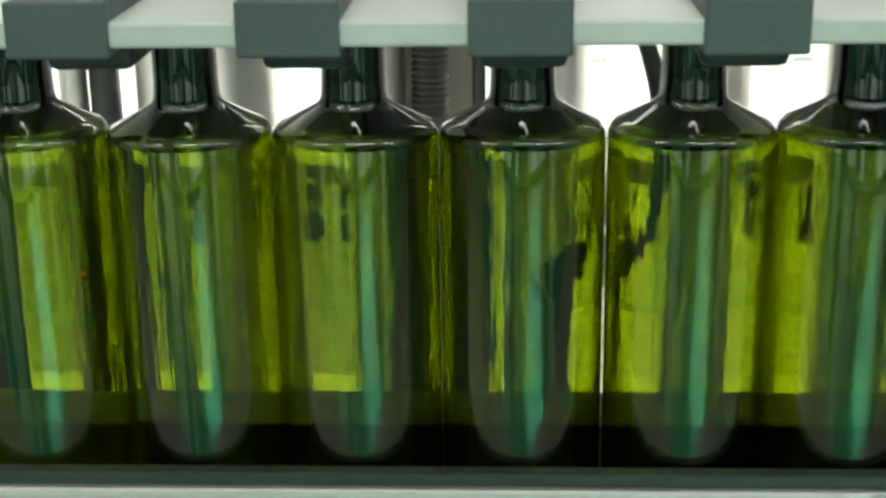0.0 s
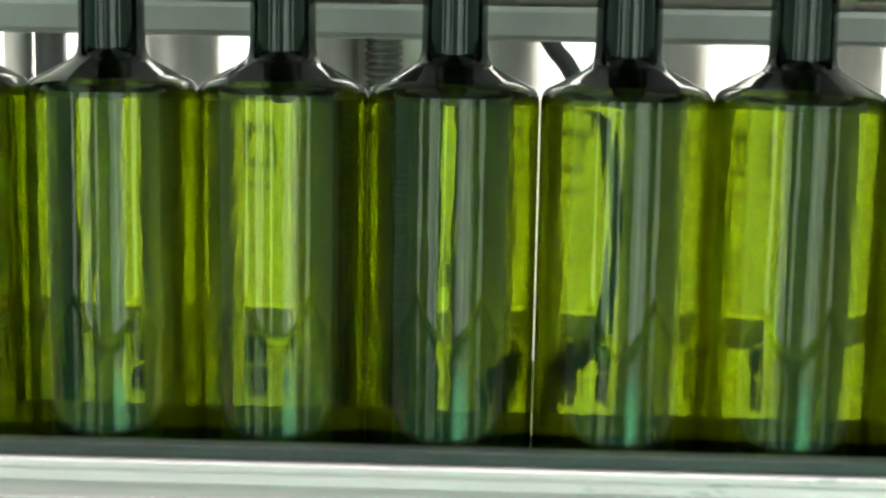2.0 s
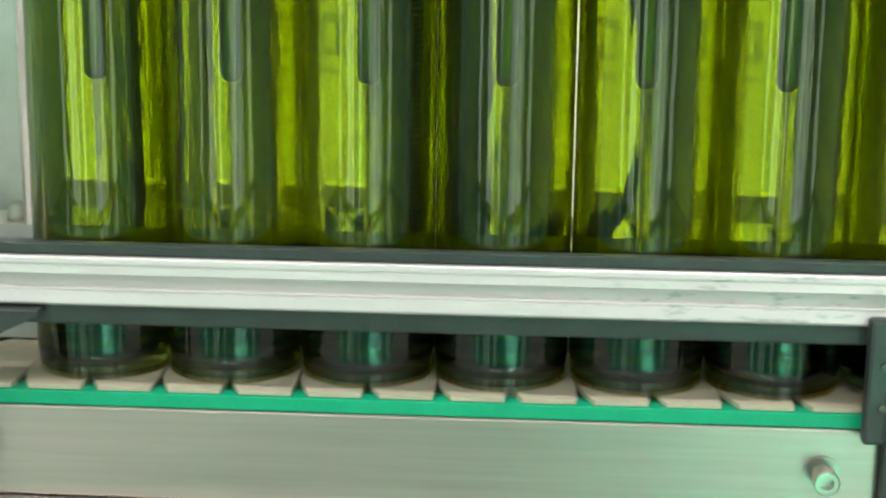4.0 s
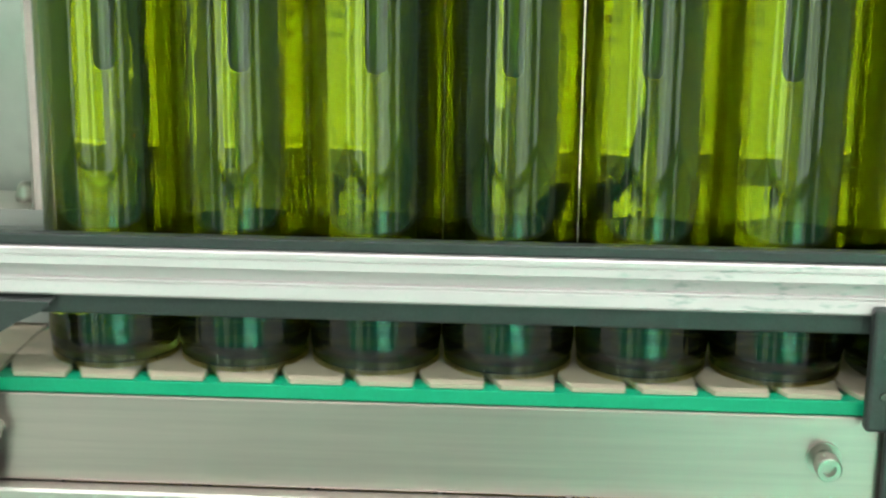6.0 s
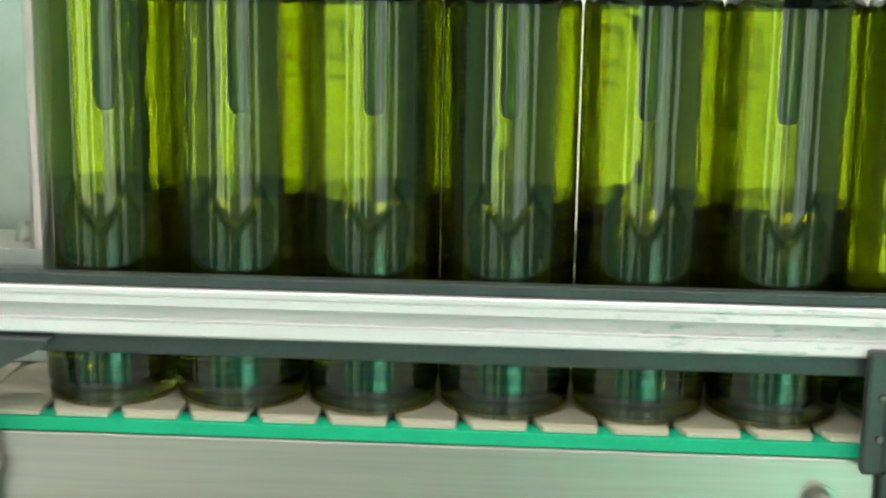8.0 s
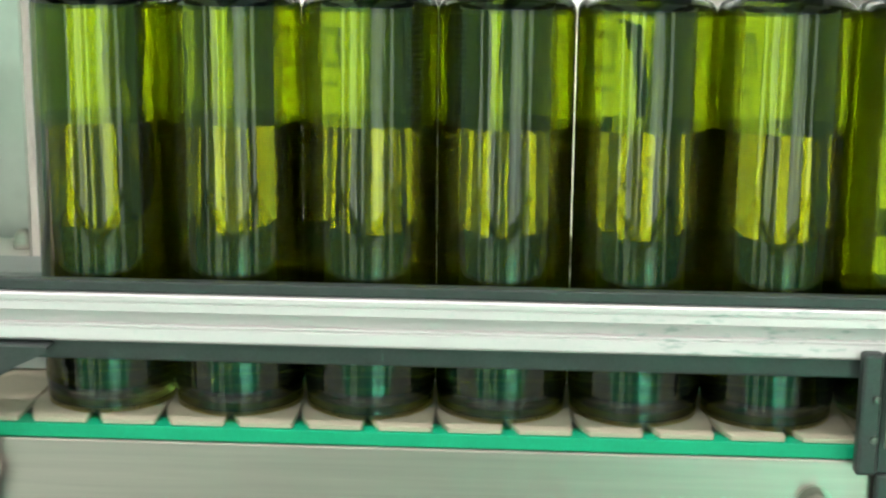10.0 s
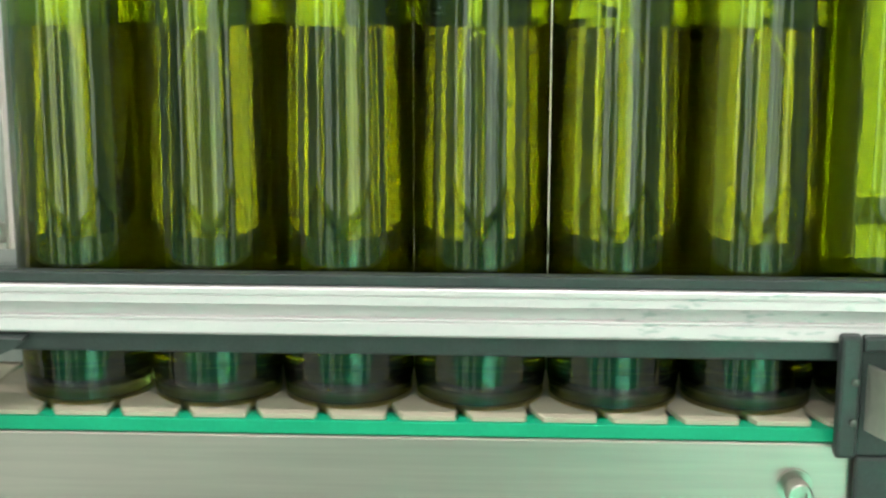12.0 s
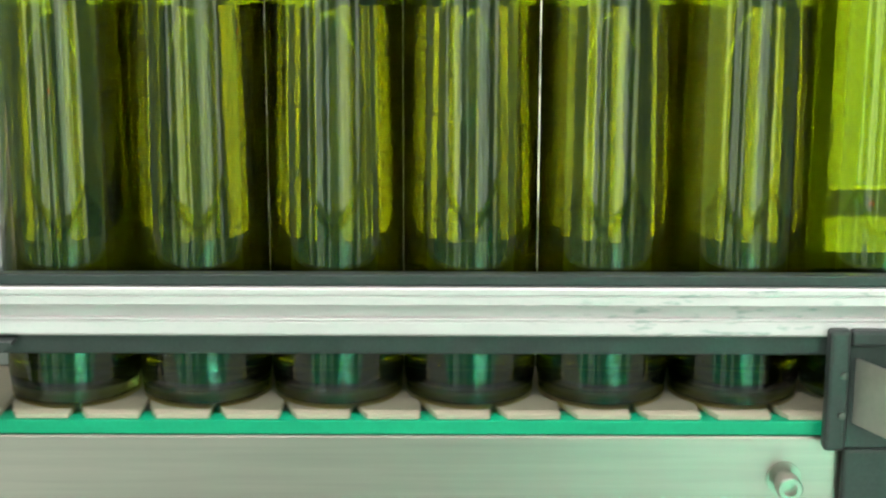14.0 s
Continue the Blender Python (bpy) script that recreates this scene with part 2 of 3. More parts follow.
def tube(points, r, seg=12):
    """A bent round bar through points, rounded by a smooth spline."""
    pts = [Vector(p) for p in points]
    fine = []
    for i in range(len(pts) - 1):
        p0, p1, p2, p3 = pts[max(i - 1, 0)], pts[i], pts[i + 1], pts[min(i + 2, len(pts) - 1)]
        for k in range(6):
            t = k / 6
            fine.append(0.5 * ((2 * p1) + (p2 - p0) * t + (2 * p0 - 5 * p1 + 4 * p2 - p3) * t * t
                               + (3 * p1 - p0 - 3 * p2 + p3) * t ** 3))
    fine.append(pts[-1])
    bm = bmesh.new()
    rings = []
    for i, p in enumerate(fine):
        d = (fine[min(i + 1, len(fine) - 1)] - fine[max(i - 1, 0)]).normalized()
        u = d.cross(Vector((0, 1, 0.01))).normalized()
        v = d.cross(u)
        rings.append([bm.verts.new(p + r * (math.cos(2 * math.pi * k / seg) * u + math.sin(2 * math.pi * k / seg) * v))
                      for k in range(seg)])
    for a, b in zip(rings, rings[1:]):
        for k in range(seg):
            bm.faces.new((a[k], a[(k + 1) % seg], b[(k + 1) % seg], b[k]))
    bm.faces.new(rings[0])
    bm.faces.new(rings[-1][::-1])
    return bm


# ---- the hall ----
def structure(name, bm, material, label):
    return tagged(link_mesh(name, bm, material), label, "structure", kind="structure")


structure("floor", box(-6.6, 6.6, -6.7, 3, -1.0, -0.9), M_FLOOR, "glossy green epoxy factory floor")
structure("floor_apron", box(-6.4, 6.4, -2.20, 2.59, -0.8998, -0.896, 0.001), M_SLAB, "grey concrete apron under the machine")
# the pale rear slab is added to brighten the view through the lower pane
structure("rear_bright_slab", box(-6.4, 6.4, 1.06, 2.59, -0.8958, -0.892, 0.001), M_SHEET, "pale slab added behind the machine to brighten the lower pane")
structure("ceiling", box(-6.6, 6.6, -6.7, 3, 3.0, 3.1), M_CEIL, "pale painted hall ceiling")
structure("wall_north", box(-6.6, 6.6, 2.6, 2.75, -0.9, 3.0), M_WALL, "white painted hall wall behind the machine")
structure("wall_south", box(-6.6, 6.6, -6.7, -6.55, -0.9, 3.0), M_DIMWALL, "plain pale green hall wall")
structure("wall_west", box(-6.6, -6.45, -6.55, 2.6, -0.9, 3.0), M_DIMWALL, "plain pale green hall wall")
structure("wall_east", box(6.45, 6.6, -6.55, 2.6, -0.9, 3.0), M_DIMWALL, "plain pale green hall wall")


# ---- rear guard door of the machine ----
def guard_door():
    d = empty("guard_door", "rear machine guard with clear window and pale lower panel", "machine door", at=(0, 1.0, -0.9))
    part("frame_rail", box(-1.3, 1.3, 0.0, 0.03, 0.791, 0.825, 0.002), M_FRAME, d, "grey window frame rail")
    for x0, x1, pane_look, words in ((-1.3, -0.10, M_SMOKE, "smoky plastic lower pane"), (-0.0998, 1.3, M_PANE, "clear plastic lower pane")):
        low = part("lower_pane", box(x0, x1, 0.012, 0.016, 0.04, 0.791), pane_look, d, words)
        low.visible_shadow = False
    part("frame_rail", box(-1.3, 1.3, 0.0, 0.03, 0.0, 0.04, 0.002), M_FRAME, d)
    for fx in (-1.34, 1.3):
        part("frame_stile", box(fx, fx + 0.04, 0.0, 0.03, 0.0, 1.94, 0.002), M_FRAME, d)
    knob = [(0, 0), (0.009, 0), (0.009, 0.010), (0.018, 0.012), (0.020, 0.022), (0.016, 0.028), (0, 0.029)]
    for kx in (-0.345, -0.238, -0.174, 0.104, 0.168, 0.330, 0.366):
        for kz in (0.782, 0.745):
            part("knob", turned(lathe(knob, 16), Matrix.Translation((kx, 0.012 if kz < 0.79 else 0, kz)) @ Matrix.Rotation(radians(90), 4, "X")), M_BLACK, d, "black round knob")
    part("frame_rail", box(-1.3, 1.3, 0.0, 0.03, 1.9, 1.94, 0.002), M_FRAME, d)
    pane = part("window_pane", box(-1.3, 1.3, 0.012, 0.016, 0.825, 1.9), M_PANE, d, "clear plastic pane")
    pane.visible_shadow = False
    # printed emblem on the pane: plain shapes in its colours
    x = 0.375
    for i in range(8):
        w = 0.050
        bm = box(x - w, x, 0.0095, 0.0115, 0.976, 0.984)
        box(x - w, x, 0.0095, 0.0115, 1.014, 1.024, bm=bm)
        box(x - w, x - w + 0.012, 0.0095, 0.0115, 0.984, 1.016, bm=bm)
        if i % 2:
            box(x - 0.012, x, 0.0095, 0.0115, 0.984, 1.016, bm=bm)
        part("emblem_shape", bm, M_ORANGE if i == 4 else M_INK, d)
        bm = box(x - w, x - 0.004, 0.0095, 0.0115, 0.954, 0.960)
        part("emblem_bar", bm, M_INK, d)
        x -= 0.084
    return d


guard_door()

# side sheets added out of view, to set the tones refracted by filled bottles
def unseen_side_sheet(x, paint, look_of_it):
    g = empty("unseen_side_sheet", look_of_it + " sheet added out of view to set tones in the filled bottles", "machine side", at=(x, 0, -0.9))
    part("sheet", box(-0.004, 0.004, 0.30, 0.98, 0.0, 1.88), paint, g)
    part("post", box(-0.02, 0.02, 0.26, 0.2998, 0.0, 1.9, 0.003), M_FRAME, g, "grey frame post")
    return g


unseen_side_sheet(-0.60, M_PANEL, "pale white")
unseen_side_sheet(0.58, M_GUARD, "mid grey")


# an unseen sheet added overhead: blocks the tubes, darkens what the shoulders reflect
def shade_sheet():
    e = empty("overhead_shade", "dark grey sheet added out of view to shade bottles and columns", "machine top", at=(0, 0, 0.98))
    part("top_sheet", box(-0.625, 0.605, -0.05, 1.03, 0.0202, 0.026), M_GREY, e)
    part("shade_edge", box(-0.625, 0.605, -0.05, -0.01, -0.02, 0.02, 0.002), M_FRAME, e, "grey front edge of the added shade sheet")
    return e


shade_sheet()

# ---- columns, screw and tray behind the bottles ----
def column(x, r, material, label, y=0.55):
    bm = lathe([(0, 0), (r * 1.25, 0), (r * 1.25, 0.02), (r, 0.024), (r, 1.7), (0, 1.7)], 32)
    c = link_mesh("support_column", bm, material, smooth=False)
    for p in c.data.polygons:
        p.use_smooth = abs(p.normal.z) < 0.5
    c.location = (x, y, -0.9)
    return tagged(c, label, "column", "columns behind the bottles")


for px, pr in ((-0.352, 0.012), (-0.283, 0.017), (-0.216, 0.0345), (-0.1025, 0.0255), (0.036, 0.036), (0.1655, 0.0375), (0.296, 0.043)):
    column(px, pr, M_COLUMN, "polished steel support column behind bottles")
plate = link_mesh("guide_plate", box(-0.127, -0.012, 0.584, 0.592, -0.896, 0.55, 0.001), M_COLUMN)
tagged(plate, "dull steel guide plate behind the lead screw", "machine plate")
for px, pr in ((-0.3260, 0.0125), (-0.0172, 0.0055)):
    column(px, pr, M_BLACK, "slim black support rod behind bottles")


def lead_screw():
    e = empty("lead_screw", "dark oily threaded lead screw, upright behind bottles", "lead screw", at=(-0.0570, 0.55, -0.9))
    prof = [(0, 0), (0.0128, 0)]
    z = 0.5
    while z < 1.24:
        prof += [(0.0130, z), (0.0155, z + 0.0016), (0.0155, z + 0.0030), (0.0130, z + 0.0046)]
        z += 0.0054
    prof += [(0.0128, 1.25), (0, 1.25)]
    part("screw", lathe(prof, 20), M_SCREW, e)
    part("nut", lathe([(0, 1.251), (0.020, 1.251), (0.024, 1.253), (0.024, 1.275), (0, 1.275)], 6), M_SCREW, e, "dark hexagonal nut")
    return e


lead_screw()


def drip_tray():
    e = empty("cross_beam", "grey folded sheet cross beam behind the necks", "machine beam", at=(0, 0.10, 0))
    part("web", box(-0.75, 0.75, 0, 0.10, 0.2495, 0.267, 0.003), M_GUARD, e)
    part("rounded_bar", turned(lathe([(0, -0.75), (0.0078, -0.75), (0.0078, 0.75), (0, 0.75)], 20),
                               Matrix.Translation((0, 0.012, 0.2746)) @ Matrix.Rotation(radians(90), 4, "Y")), M_POST, e,
         "bright round steel bar", True)
    return e


drip_tray()


def cable():
    pts = [(0.048, 0.5, 0.300), (0.0728, 0.5, 0.2476), (0.0877, 0.5, 0.2278), (0.1028, 0.5, 0.1998), (0.1188, 0.5, 0.1553), (0.1267, 0.5, 0.1101),
           (0.1250, 0.5, 0.0620), (0.1150, 0.5, 0.0200), (0.1010, 0.5, -0.0050), (0.0800, 0.5, -0.0150)]
    c = link_mesh("cable", tube(pts, 0.0070), M_RUBBER, smooth=True)
    tagged(c, "thick black sheathed cable hanging in a curve", "cable")
    s = empty("inductive_sensor", "black barrel sensor lying behind the bottles", "sensor", at=(0.062, 0.497, -0.0220))
    ax = Matrix.Rotation(radians(62), 4, "Y")
    part("barrel", turned(lathe([(0, -0.034), (0.014, -0.034), (0.015, -0.032), (0.015, 0.020), (0.011, 0.023), (0.011, 0.034), (0, 0.034)], 24), ax), M_BLACK, s)
    part("collar", turned(lathe([(0.0152, -0.028), (0.0175, -0.028), (0.0175, -0.022), (0.0152, -0.022)], 24, closed=True), ax), M_ALU, s, "bright metal collar")
    part("foot", box(-0.010, 0.010, -0.010, 0.010, -0.288, -0.004, 0.001), M_BLACK, s)
    s2 = empty("air_fitting", "small shiny metal air fitting", "fitting", at=(-0.0115, 0.90, -0.31))
    part("stem", lathe([(0, 0), (0.004, 0), (0.004, 0.282), (0, 0.282)], 16), M_STEEL, s2)
    part("dome", lathe([(0, 0.282), (0.009, 0.282), (0.0095, 0.289), (0.006, 0.294), (0.0075, 0.297), (0.007, 0.304), (0.004, 0.308), (0, 0.309)], 16), M_POST, s2, smooth=True)


cable()


# ---- rear rail with its clamps ----
def rear_rail():
    e = empty("rear_guide_rail", "grey plastic guide rail behind the bottles", "guide rail")
    part("rail_body", extrude_profile([(0.0395, 0.004), (0.0480, 0.004), (0.0480, 0.036), (0.080, 0.036), (0.080, 0.0640), (0.079, 0.0648), (0.041, 0.0648), (0.0395, 0.0640)], -1.4, 1.4), M_GUARD, e)
    # this thin grey strip is added to lighten the dark behind the bottle bases
    part("lightening_strip", box(-1.4, 1.4, 0.0388, 0.0393, 0.0045, 0.0600), M_FRAME, e, "grey strip added to lighten the gaps behind the bottle bases")
    part("shelf", box(-1.4, 1.4, 0.0490, 0.300, -0.108, -0.1, 0.001), M_STEEL, e, "dull steel shelf")
    part("deck", box(-1.4, 1.4, 0.3002, 0.95, -0.318, -0.31, 0.001), M_SHEET, e, "dull steel machine deck")
    return e


rear_rail()


def photo_sensor(x, y, z):
    e = empty("photo_sensor", "small grey photo sensor with a red indicator", "sensor", "photo sensors", at=(x, y, -0.1))
    part("post", lathe([(0, 0), (0.0008, 0), (0.0008, z + 0.0945), (0, z + 0.0945)], 12), M_BLACK, e)
    part("housing", box(-0.0024, 0.0024, -0.009, 0.004, z + 0.0947, z + 0.1035, 0.0008), M_FRAME, e)
    part("indicator", turned(lathe([(0, 0), (0.0012, 0), (0.0010, 0.0008), (0, 0.001)], 10), Matrix.Translation((0, -0.0091, z + 0.1)) @ Matrix.Rotation(radians(90), 4, "X")), M_RED, e, "glowing red indicator")
    return e


photo_sensor(-0.244, 0.193, 0.0917)
photo_sensor(0.2885, 0.193, 0.0738)


def end_nut():
    e = empty("mounting_plate", "stainless mounting plate with domed cap nut", "plate", at=(-0.338, 0.18, 0.0440))
    part("plate", box(-0.10, 0.026, -0.03, 0.03, 0.0, 0.004, 0.001), M_STEEL, e)
    part("riser", box(-0.09, 0.016, -0.02, 0.03, -0.1440, -0.0002, 0.001), M_BLACK, e)
    part("cap_nut", lathe([(0, 0.004), (0.0075, 0.004), (0.0075, 0.0085), (0.0068, 0.0095), (0.0062, 0.013), (0.004, 0.0165), (0, 0.0175)], 24, (0.016, 0, 0)), M_POST, e, "domed chrome cap nut", True)
    part("edge_strip", box(0.0262, 0.0285, -0.02, 0.0, -0.02, 0.28, 0.0005), M_STEEL, e, "upright polished steel strip")
    part("cover_sheet", box(-0.35, 0.030, 0.06, 0.064, -0.144, 0.25, 0.001), M_SHEET, e, "flat dull steel cover sheet")
    return e


end_nut()

# ---- conveyor ----
def conveyor():
    e = empty("conveyor", "stainless steel slat conveyor with green wear strips", "conveyor", at=(0, 0, -0.9))
    up = 0.9
    part("side_panel", box(-2.9, 2.9, -0.0475, -0.0445, up - 0.060, up - 0.0085, 0.0014), M_BRUSHED, e, "brushed stainless side panel")
    part("lower_lip", extrude_profile([(-0.0475, up - 0.0605), (-0.0575, up - 0.0605), (-0.0590, up - 0.062), (-0.0590, up - 0.080), (-0.0475, up - 0.080)], -2.9, 2.9), M_STEEL, e)
    part("lower_cover", box(-2.9, 2.9, -0.0520, -0.0490, up - 0.27, up - 0.0805), M_STEEL, e)
    part("rear_panel", box(-2.9, 2.9, 0.0445, 0.0475, up - 0.27, up - 0.0085), M_STEEL, e)
    part("bottom_panel", box(-2.9, 2.9, -0.0488, 0.0443, up - 0.273, up - 0.2702), M_STEEL, e)
    part("wear_strip", box(-2.9, 2.9, -0.0468, -0.0300, up - 0.0082, up - 0.0004, 0.0006), M_GREEN, e, "bright green plastic wear strip")
    part("wear_strip", box(-2.9, 2.9, 0.0300, 0.0468, up - 0.0082, up - 0.0004, 0.0006), M_GREEN, e, "bright green plastic wear strip")
    part("bed", box(-2.9, 2.9, -0.0298, 0.0298, up - 0.0100, up - 0.0010), M_BLACK, e)
    for lx in (-2.2, -0.9, 0.9, 2.2):
        part("leg", box(lx - 0.02, lx + 0.02, -0.02, 0.02, 0.0, up - 0.2735), M_STEEL, e)
    ax = Matrix.Rotation(radians(90), 4, "X")
    b = part("socket_screw", turned(lathe([(0, 0), (0.0050, 0), (0.0050, 0.008), (0.0068, 0.0082), (0.0068, 0.0165), (0.0061, 0.0174), (0.0036, 0.0174), (0.0036, 0.0130), (0, 0.0130)], 24),
                                    Matrix.Translation((0.1830, -0.0476, up - 0.0325)) @ ax), M_POST, e, "bright socket head screw")
    part("washer", turned(lathe([(0.0052, 0.0), (0.0095, 0.0), (0.0095, 0.0014), (0.0052, 0.0014)], 24, closed=True),
                          Matrix.Translation((0.1830, -0.0476, up - 0.0325)) @ ax), M_POST, b)
    b2 = part("socket_screw", turned(lathe([(0, 0), (0.0050, 0), (0.0050, 0.008), (0.0068, 0.0082), (0.0068, 0.0165), (0.0061, 0.0174), (0.0036, 0.0174), (0.0036, 0.0130), (0, 0.0130)], 24),
                                     Matrix.Translation((-0.2680, -0.0476, up - 0.0285)) @ ax), M_POST, e, "bright socket head screw")
    return e


conveyor()


# ---- front guide rail ----
def front_rail():
    e = empty("front_guide_rail", "aluminium guide rail on a black plastic strip before the bottles", "guide rail")
    part("backing_strip", extrude_profile([(-0.0388, 0.0375), (-0.0470, 0.0375), (-0.0478, 0.0385), (-0.0478, 0.0475), (-0.0440, 0.0480), (-0.0440, 0.0750), (-0.0466, 0.0755),
                                          (-0.0466, 0.0800), (-0.0456, 0.0808), (-0.0388, 0.0808)], -0.75, 0.75), M_BLACK, e, "black plastic backing strip")
    y = -0.0441
    prof = [(y, 0.0484), (-0.0506, 0.0484), (-0.0517, 0.0492), (-0.0519, 0.0500), (-0.0506, 0.0556), (-0.0498, 0.0561), (-0.0498, 0.0567), (-0.0503, 0.0571), (-0.0500, 0.0578),
            (-0.0474, 0.0582), (-0.0484, 0.0645), (-0.0508, 0.0650), (-0.0512, 0.0656), (-0.0504, 0.0696), (-0.0497, 0.0699), (-0.0497, 0.0705), (-0.0504, 0.0709), (-0.0500, 0.0735), (-0.0492, 0.0744), (y, 0.0744)]
    part("profile", extrude_profile(prof, -0.75, 0.75), M_ALU, e, "ribbed aluminium profile with scuffs")
    return e


front_rail()


def bracket_right():
    e = empty("rail_bracket", "black plastic rail bracket with rounded corner", "bracket", at=(0.2005, -0.0515, 0))
    bm = box(0.0, 0.0115, -0.0095, 0.0, -0.0125, 0.0545, 0.0022)
    part("upright", bm, M_BLACK, e)
    part("side_plate", box(0.0117, 0.16, -0.0045, 0.0, -0.0123, 0.0453, 0.001), M_BLACK, e)
    part("arm", box(0.0117, 0.16, -0.0085, 0.0, 0.0455, 0.0540, 0.0018), M_BLACK, e)
    part("lower_block", box(0.0117, 0.16, -0.006, 0.0, -0.060, -0.0125, 0.002), M_BLACK, e)
    part("slot_screw", turned(lathe([(0, 0), (0.0022, 0), (0.0020, 0.0014), (0, 0.0018)], 16), Matrix.Translation((0.0082, -0.0096, 0.030)) @ Matrix.Rotation(radians(90), 4, "X")), M_SCREW, e, "small dark screw")
    part("slot_screw", turned(lathe([(0, 0), (0.0022, 0), (0.0020, 0.0014), (0, 0.0018)], 16), Matrix.Translation((0.0082, -0.0096, 0.008)) @ Matrix.Rotation(radians(90), 4, "X")), M_SCREW, e, "small dark screw")
    b = box(-0.001, 0.001, -0.14, 0.0, -0.018, 0.018, 0.0005)
    turned(b, Matrix.Translation((0.0145, -0.0096, 0.022)) @ Matrix.Rotation(radians(24), 4, "Z"))
    part("flat_bar", b, M_STEEL, e, "flat polished steel bar")
    return e


bracket_right()


def bracket_left():
    e = empty("rail_bracket", "black wedge-shaped bracket under the rail end", "bracket", at=(-0.24, -0.052, 0))
    outline = [(0.0102, 0.0452), (0.0054, 0.0417), (-0.0072, 0.0359), (-0.0200, 0.0280), (-0.0500, 0.0095), (-0.0500, 0.0470), (0.0102, 0.0470)]
    bm = bmesh.new()
    near = [bm.verts.new((x, -0.0085, z)) for x, z in outline]
    far = [bm.verts.new((x, 0.0038, z)) for x, z in outline]
    bm.faces.new(near)
    bm.faces.new(far[::-1])
    for k in range(len(outline)):
        bm.faces.new((near[k], far[k], far[(k + 1) % len(outline)], near[(k + 1) % len(outline)]))
    part("gusset", bm, M_BLACK, e)
    part("foot", box(-0.048, -0.028, -0.018, -0.004, -0.060, 0.024, 0.002), M_BLACK, e)
    return e


bracket_left()

# ---- bottles ----
BOTTLES = [-0.2115, -0.1369, -0.0622, 0.0123, 0.0871, 0.1616, 0.2361, 0.3106]
PROFILE = [(0, 0.0070), (0.020, 0.0055), (0.0285, 0.0032), (0.0325, 0.0040), (0.0350, 0.0066), (0.0366, 0.0110), (0.0372, 0.0165), (0.0372, 0.2240), (0.0369, 0.2265),
           (0.0361, 0.2285), (0.0347, 0.2302), (0.0290, 0.2330), (0.0190, 0.2385), (0.0166, 0.2401), (0.0152, 0.2420), (0.0146, 0.2450), (0.0143, 0.2520), (0.0141, 0.2860),
           (0.0142, 0.2870), (0.0156, 0.2880), (0.0158, 0.2930), (0.0145, 0.2945), (0.0143, 0.2990), (0.0132, 0.3000),
           (0.0108, 0.2995), (0.0105, 0.2500), (0.0112, 0.2440), (0.0150, 0.2375), (0.0285, 0.2312), (0.0345, 0.2279), (0.0356, 0.2250), (0.0360, 0.2200),
           (0.0360, 0.0190), (0.0346, 0.0145), (0.0290, 0.0115), (0.0, 0.0125)]
HEEL, LOW, TOP, SOLE = 6, 8, 28, 32  # rings where the heel ends, the shoulder starts and ends, and the floor starts


def bottle():
    e = empty("bottle", "clear green glass oil bottle standing on the belt", "bottle", "bottles on the conveyor")
    bm = lathe(PROFILE[HEEL:LOW + 1], 72)
    lathe(PROFILE[TOP:SOLE + 1], 72, bm=bm, mats=[1] * (SOLE - TOP))
    part("body", bm, [M_BODY, M_LINER], e, "clear green glass body", True, True)
    part("neck", lathe(PROFILE[LOW:TOP + 1], 72), M_NECK, e, "thick dark green glass neck and shoulder", True, True)
    bm = lathe(PROFILE[:HEEL + 1], 72)
    lathe(PROFILE[SOLE:], 72, bm=bm)
    part("base", bm, M_BASE, e, "thick dark green glass base", True, True)
    return e


first = bottle()
first.matrix_basis = pose(BOTTLES[0], 0, 0.0004)
for k, bx in enumerate(BOTTLES[1:]):
    copy_thing(first, pose(bx, 0, 0.0004, 0, 0, 37 * (k + 1)))

def bubble_mesh():
    """Small air bubbles along the inner wall, most of them near the top."""
    ball = bmesh.new()
    bmesh.ops.create_icosphere(ball, subdivisions=1, radius=1)
    ball.verts.ensure_lookup_table()
    unit = [v.co.copy() for v in ball.verts]
    tris = [[v.index for v in f.verts] for f in ball.faces]
    ball.free()
    verts, faces = [], []
    for i in range(1900):
        a = random.uniform(0, 2 * math.pi)
        r = 0.0350 - 0.012 * random.random() ** 5
        z = -0.002 - 0.185 * random.random() ** 1.2
        size = random.choice((0.0003, 0.0004, 0.0004, 0.0005, 0.0007, 0.0010))
        at = Vector((r * math.cos(a), r * math.sin(a), z))
        faces += [[k + len(verts) for k in tri] for tri in tris]
        verts += [at + size * u for u in unit]
    me = bpy.data.meshes.new("air_bubbles")
    me.from_pydata(verts, [], faces)
    me.materials.append(M_BUBBLE)
    for p in me.polygons:
        p.use_smooth = True
    return me


# the oil: one rigid column for each bottle, that rises out of the belt's bed
OILS = []
BUBBLES = bubble_mesh()
FULL = 0.240
for bx in BOTTLES[:6]:
    bm = lathe([(0, -FULL), (0.0360, -FULL), (0.03610, -FULL + 0.001), (0.03610, -0.0006), (0.0357, 0.0), (0, 0.0)], 72)
    ob = link_mesh("oil", bm, M_OIL, smooth=False)
    for p in ob.data.polygons:
        p.use_smooth = abs(p.normal.z) < 0.5
    tagged(ob, "pale yellow oil filling a green bottle", "oil", "oil in the bottles")
    bubbles = new("air_bubbles", BUBBLES)
    bubbles.parent = ob
    bubbles.rotation_euler.z = 2.1 * len(OILS)
    tagged(bubbles, "tiny air bubbles clinging inside", kind="stuff")
    OILS.append((ob, bx))

